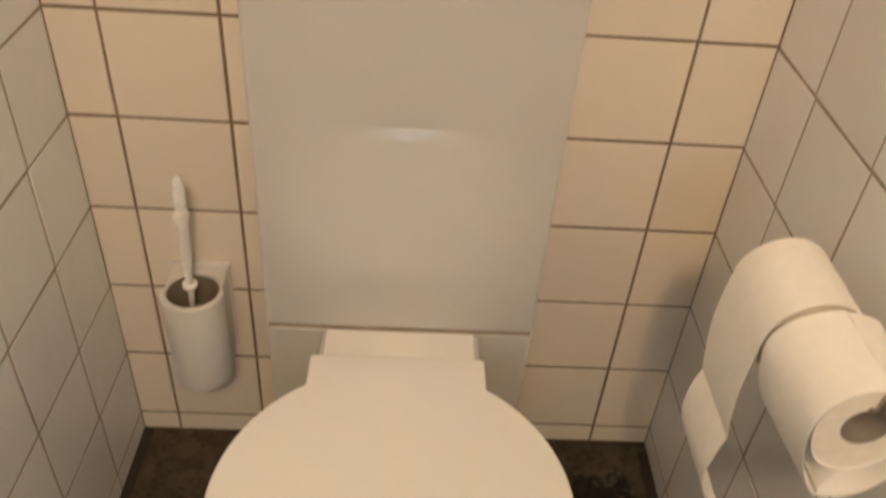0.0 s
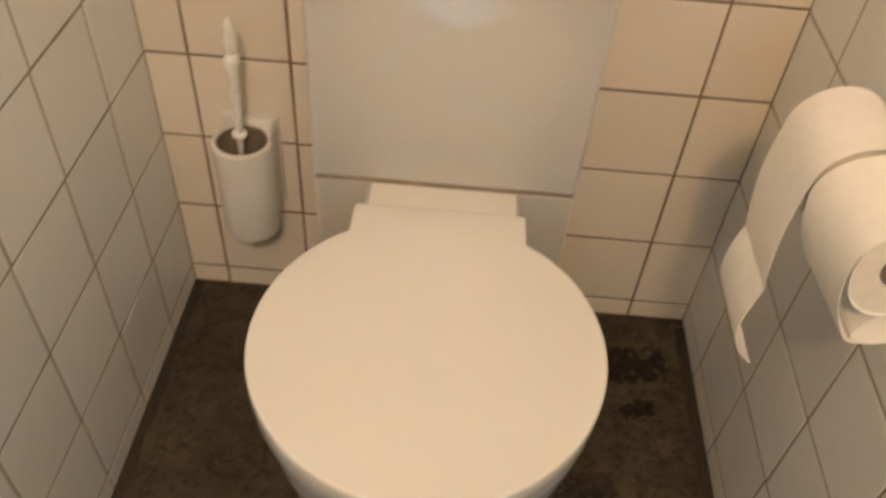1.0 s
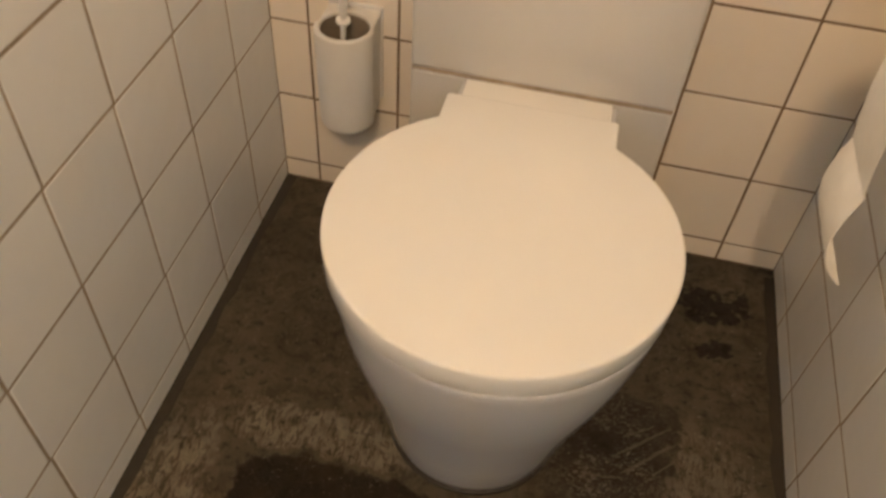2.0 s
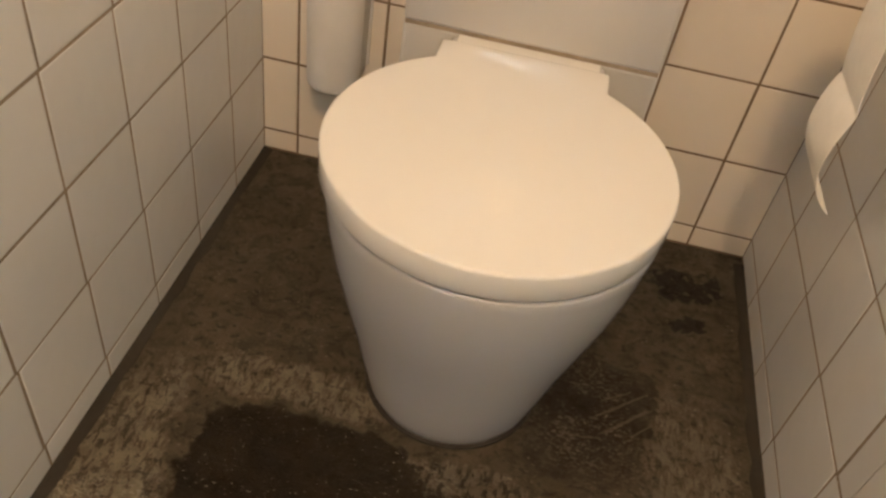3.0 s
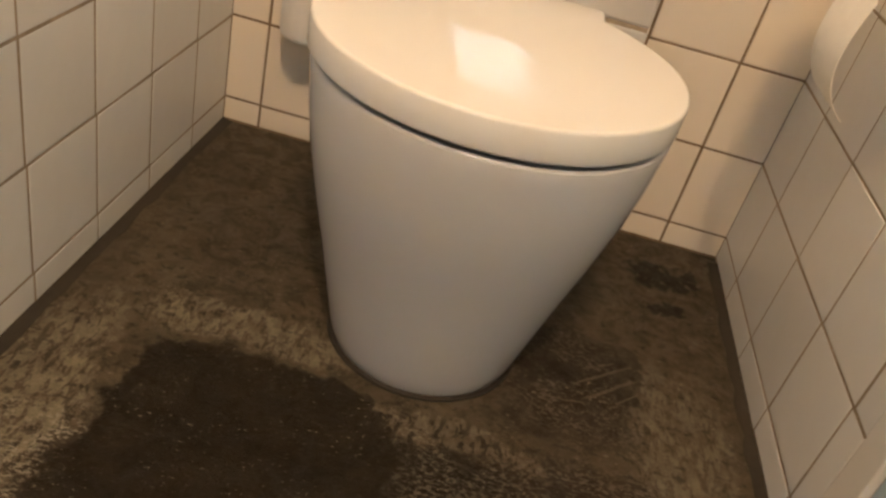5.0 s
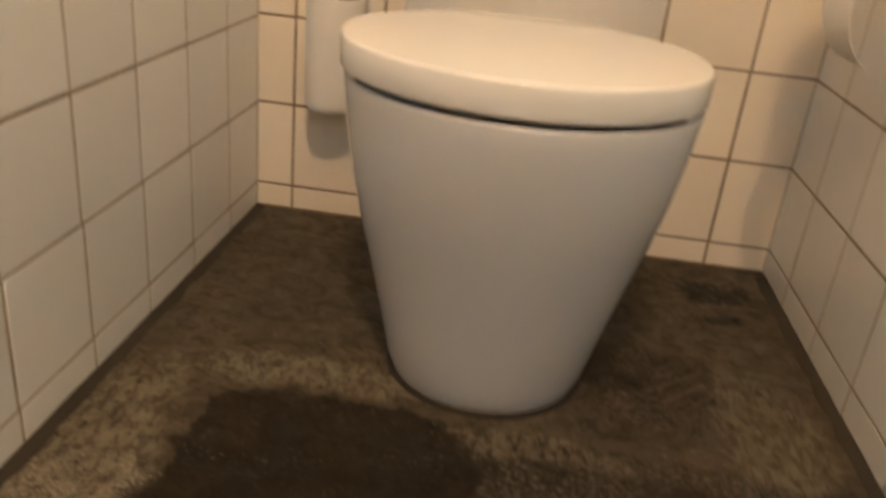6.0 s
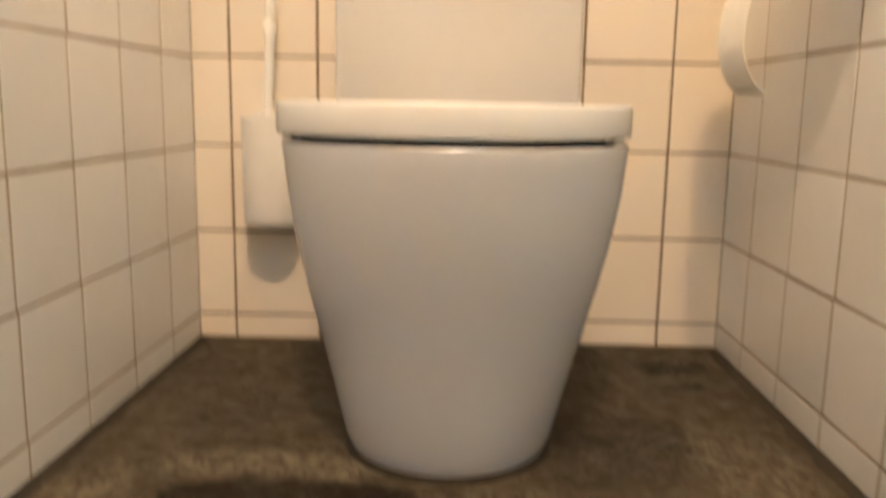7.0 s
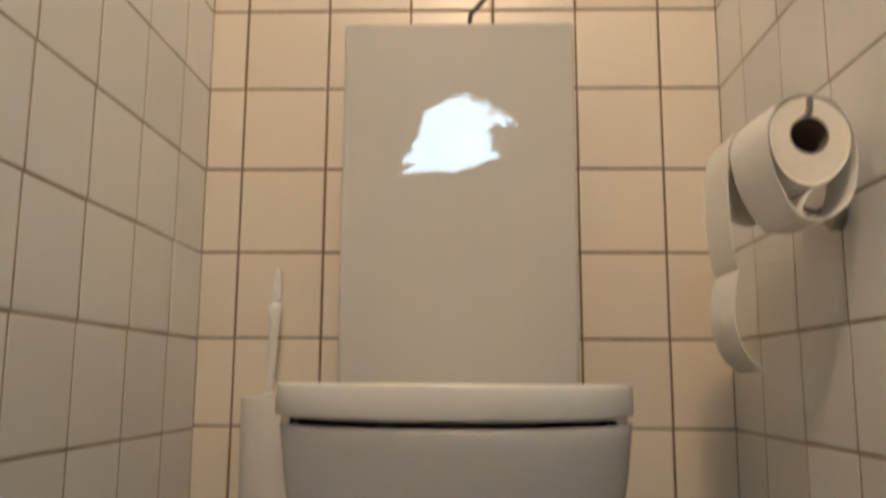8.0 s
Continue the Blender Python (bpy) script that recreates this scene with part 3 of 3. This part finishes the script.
# ---- paper holder and rolls ----
RX, RZ = 0.402, 0.700
stand = empty("paper_holder", (0.476, -0.46, 0.64), "steel rod paper holder screwed to the side wall tiles", "paper holder")
bm = bmesh.new()
loft(bm, [[(x, -0.440 + r * math.cos(2 * math.pi * k / 28), 0.628 + r * math.sin(2 * math.pi * k / 28)) for k in range(28)] for x, r in ((0.4745, 0.023), (0.466, 0.023), (0.463, 0.020), (0.4625, 0.004))])
part("wall_plate", bm, M_STEEL, stand)
bm = bmesh.new()
tube(bm, [(0.464, -0.440, 0.628), (0.452, -0.437, 0.628), (0.434, -0.436, 0.633), (0.427, -0.436, 0.66), (0.424, -0.436, 0.70), (0.419, -0.436, 0.714), (RX + 0.01, -0.437, 0.715), (RX + 0.002, -0.437, 0.7155), (RX, -0.445, 0.7155), (RX, -0.530, 0.7155), (RX + 0.002, -0.5355, 0.7165), (RX + 0.004, -0.5375, 0.7215), (RX + 0.005, -0.538, 0.738)], 0.0036)
part("front_rod", bm, M_STEEL, stand)
bm = bmesh.new()
tube(bm, [(RX, -0.437, 0.7155), (RX - 0.004, -0.40, 0.7155), (RX - 0.006, -0.332, 0.7155), (RX - 0.006, -0.326, 0.722)], 0.0036)
part("rear_rod", bm, M_STEEL, stand)


def wheel(cx, cz, y0, y1, r, core, wob=0.0008, seed=1, sag=0.0):
    """A wound roll: outside, ends and the inside of its core, as two meshes."""
    rr = random.Random(seed)
    ph = rr.uniform(0, 6)
    def circle(y, rad, w=0.0):
        droop = 1 + sag * max(0.0, (rad - core) / (r - core))
        return [(cx + (rad + w * math.sin(3 * t + ph)) * math.cos(t), y, cz + (rad + w * math.sin(3 * t + ph)) * math.sin(t) * (droop if t > math.pi else 1)) for t in (2 * math.pi * k / 64 for k in range(64))]
    out, ends, tube_in = bmesh.new(), [], bmesh.new()
    loft(out, [circle(y0 + 0.0015, r - 0.0012, wob), circle(y0, r, wob), circle(y0 + 0.004, r + 0.0004, wob), circle(y1 - 0.004, r + 0.0004, wob), circle(y1, r, wob), circle(y1 - 0.0015, r - 0.0012, wob)], False, False)
    for y in (y0 + 0.0012, y1 - 0.0012):
        steps = [core + (r - 0.001 - core) * k / 14 for k in range(15)]
        ends.append(bmesh.new())
        loft(ends[-1], [circle(y + (0.0005 if k % 2 else 0), s, wob * k / 14) for k, s in enumerate(steps)], False, False)
    loft(tube_in, [circle(y0 + 0.0008, core + 0.0002), circle(y0 + 0.0008, core - 0.0012), circle(y1 - 0.0008, core - 0.0012), circle(y1 - 0.0008, core + 0.0002)], False, False)
    return out, ends, tube_in


def strip(path, y0, y1, thick=0.0007, cols=9, middle=0.0, flare=0.0):
    """A sheet of paper: a profile in x and z, given a thickness, swept along y with slight unevenness."""
    pts = [Vector((x, 0, z)) for x, z in path]
    outer, inner = [], []
    for i, p in enumerate(pts):
        way = (pts[min(i + 1, len(pts) - 1)] - pts[max(i - 1, 0)]).normalized()
        side = Vector((way.z, 0, -way.x)) * (thick / 2)
        outer.append(p + side)
        inner.append(p - side)
    outline = outer + inner[::-1]
    n = len(pts)
    bm = bmesh.new()
    rings = []
    for k in range(cols):
        y = y0 + (y1 - y0) * k / (cols - 1)
        rings.append([(p.x + (p.x - middle) * flare * (1 - k / (cols - 1)) + 0.0004 * math.sin(1.9 * k + 0.25 * min(i, 2 * n - 1 - i)), y + 0.0006 * math.sin(0.4 * min(i, 2 * n - 1 - i)) * (k in (0, cols - 1)), p.z) for i, p in enumerate(outline)])
    rows = loft(bm, rings, False, False)
    for row in (rows[0], rows[-1]):
        for i in range(n - 1):
            bm.faces.new((row[i], row[i + 1], row[2 * n - 2 - i], row[2 * n - 1 - i]))
    return bm


def smooth_path(points, per=6):
    """Points along a soft curve through the given ones."""
    pts = [Vector((*p, 0)) for p in points]
    out = []
    for i in range(len(pts) - 1):
        p0, p1, p2, p3 = pts[max(i - 1, 0)], pts[i], pts[i + 1], pts[min(i + 2, len(pts) - 1)]
        for k in range(per):
            t = k / per
            q = 0.5 * ((2 * p1) + (p2 - p0) * t + (2 * p0 - 5 * p1 + 4 * p2 - p3) * t * t + (3 * p1 - p0 - 3 * p2 + p3) * t ** 3)
            out.append((q.x, q.y))
    return out + [tuple(points[-1])]


# rear roll with a hanging creased tail
rear = empty("toilet_roll", (0.394, -0.385, 0.69), "white paper roll with a creased sheet hanging down", "toilet roll", group="rolls on the holder")
o, e, c = wheel(0.396, 0.697, -0.432, -0.338, 0.0465, 0.0215, seed=2, sag=0.45)
part("paper", o, M_PAPER, rear)
for face in e:
    part("paper_end", face, M_PAPER_END, rear, "cream wound paper edge")
part("core", c, M_CARD, rear, "grey cardboard core")
upper = [(0.396 + 0.0490 * math.cos(a), 0.697 + 0.0490 * math.sin(a)) for a in (math.radians(d) for d in range(20, 175, 12))]
upper += smooth_path([(0.3470, 0.692), (0.3450, 0.655), (0.3455, 0.615), (0.3495, 0.580), (0.3540, 0.559)])
lower = smooth_path([(0.3540, 0.559), (0.3485, 0.537), (0.3460, 0.512), (0.3470, 0.487), (0.3545, 0.464), (0.3660, 0.447), (0.3780, 0.437)])[1:]
part("loose_sheet", strip(upper + lower, -0.339, -0.4365), M_PAPER, rear, "creased hanging white sheet")

# front roll with a slack outer turn
front = empty("toilet_roll", (0.406, -0.485, 0.695), "smaller white paper roll in a slack loose outer sheet", "toilet roll", group="rolls on the holder")
o, e, c = wheel(0.4065, 0.696, -0.533, -0.440, 0.0445, 0.0215, seed=3, sag=0.28)
part("paper", o, M_PAPER, front)
for face in e:
    part("paper_end", face, M_PAPER_END, front, "cream wound paper edge")
part("core", c, M_CARD, front, "grey cardboard core")
loop = [(0.003, 0.0476), (0.033, 0.0355), (0.0478, 0.002), (0.0492, -0.035), (0.041, -0.070), (0.022, -0.090), (0.002, -0.0955), (-0.017, -0.091),
        (-0.031, -0.068), (-0.0415, -0.040), (-0.0465, -0.012), (-0.0460, 0.010), (-0.0365, 0.0315), (-0.020, 0.0438), (0.002, 0.0484)]
slack = smooth_path([(0.4065 + x, 0.696 + z) for x, z in loop])
part("slack_sheet", strip(slack, -0.441, -0.534, middle=0.4205, flare=0.18), M_PAPER, front, "slack loose white sheet")
curl = smooth_path([(0.404, 0.6015), (0.396, 0.6045), (0.3935, 0.613), (0.398, 0.625), (0.405, 0.636)])
part("curled_end", strip(curl, -0.475, -0.5335), M_PAPER, front, "curled end of the sheet")


# ---- tiles, one by one ----
TILE_MESH = {}


def tile_mesh(w, h, mat):
    """A glazed tile, face at local y = 0, with softly rounded edges."""
    key = (round(w, 4), round(h, 4), mat.name)
    if key not in TILE_MESH:
        bm = bmesh.new()
        def r(inset, y):
            a, b = w / 2 - inset, h / 2 - inset
            return [(-a, y, -b), (a, y, -b), (a, y, b), (-a, y, b)]
        loft(bm, [r(0, 0.004), r(0, 0.0011), r(0.0003, 0.0006), r(0.0010, 0.00025), r(0.0024, 0.0)], False, True)
        TILE_MESH[key] = mesh_of("tile", bm, mat, 60)
    return TILE_MESH[key]


def tile_wall(wall, us, rows, top, joint, seed, mat, skip=None, lean=0.0):
    """Tiles between the joints us (across) and rows (up); above the given rows the joints go on at the usual pitch.
    lean: how far the upright joints drift towards the rear corner for each metre of height."""
    rr = random.Random(seed)
    zs = [0.002] + rows
    while zs[-1] + PITCH < top:
        zs.append(zs[-1] + PITCH)
    for i in range(len(us) - 1):
        for j in range(len(zs) - 1):
            drift = lean * ((zs[j] + zs[j + 1]) / 2 - 0.35)
            a, b = (us[k] - (math.copysign(drift, us[k]) if 0 < k < len(us) - 1 else 0) for k in (i, i + 1))
            u0, u1, v0, v1 = a + joint / 2, b - joint / 2, zs[j] + joint / 2, zs[j + 1] - joint / 2
            if skip and skip(u0, u1, v0, v1):
                continue
            at = ((u0 + u1) / 2 + rr.uniform(-0.0004, 0.0004), rr.uniform(-0.0003, 0.0003), (v0 + v1) / 2 + rr.uniform(-0.0004, 0.0004))
            ob = new("tile", tile_mesh(u1 - u0, v1 - v0, mat))
            ob.parent = wall
            ob.location = at
            ob.rotation_euler = (rr.gauss(0, 0.0014), rr.gauss(0, 0.001), rr.gauss(0, 0.0014))


back_us = [XL - 0.0016] + [-0.375 + 0.15 * k for k in range(6)] + [XR + 0.0016]
tile_wall(WALL_BACK, back_us, [Z0], 1.6, 0.0042, 11, M_TILE, lambda u0, u1, v0, v1: u0 > -0.17 and u1 < 0.20 and v1 < 0.96)
left_us = [-END_L, -0.879, -0.732, -0.584, -0.4385, -0.290, -0.140, 0.0012]
tile_wall(WALL_LEFT, left_us, [0.0455, 0.194, 0.342, 0.494, 0.645, 0.795], 1.6, 0.0034, 12, M_TILE_SIDE, lean=0.02)
right_us = [-0.0012] + [0.1395, 0.2945, 0.4445, 0.5945] + [END_R + 0.0017]
tile_wall(WALL_RIGHT, right_us, [0.047, 0.195, 0.345, 0.494, 0.643, 0.794], 1.6, 0.0034, 13, M_TILE_SIDE, lean=0.02)
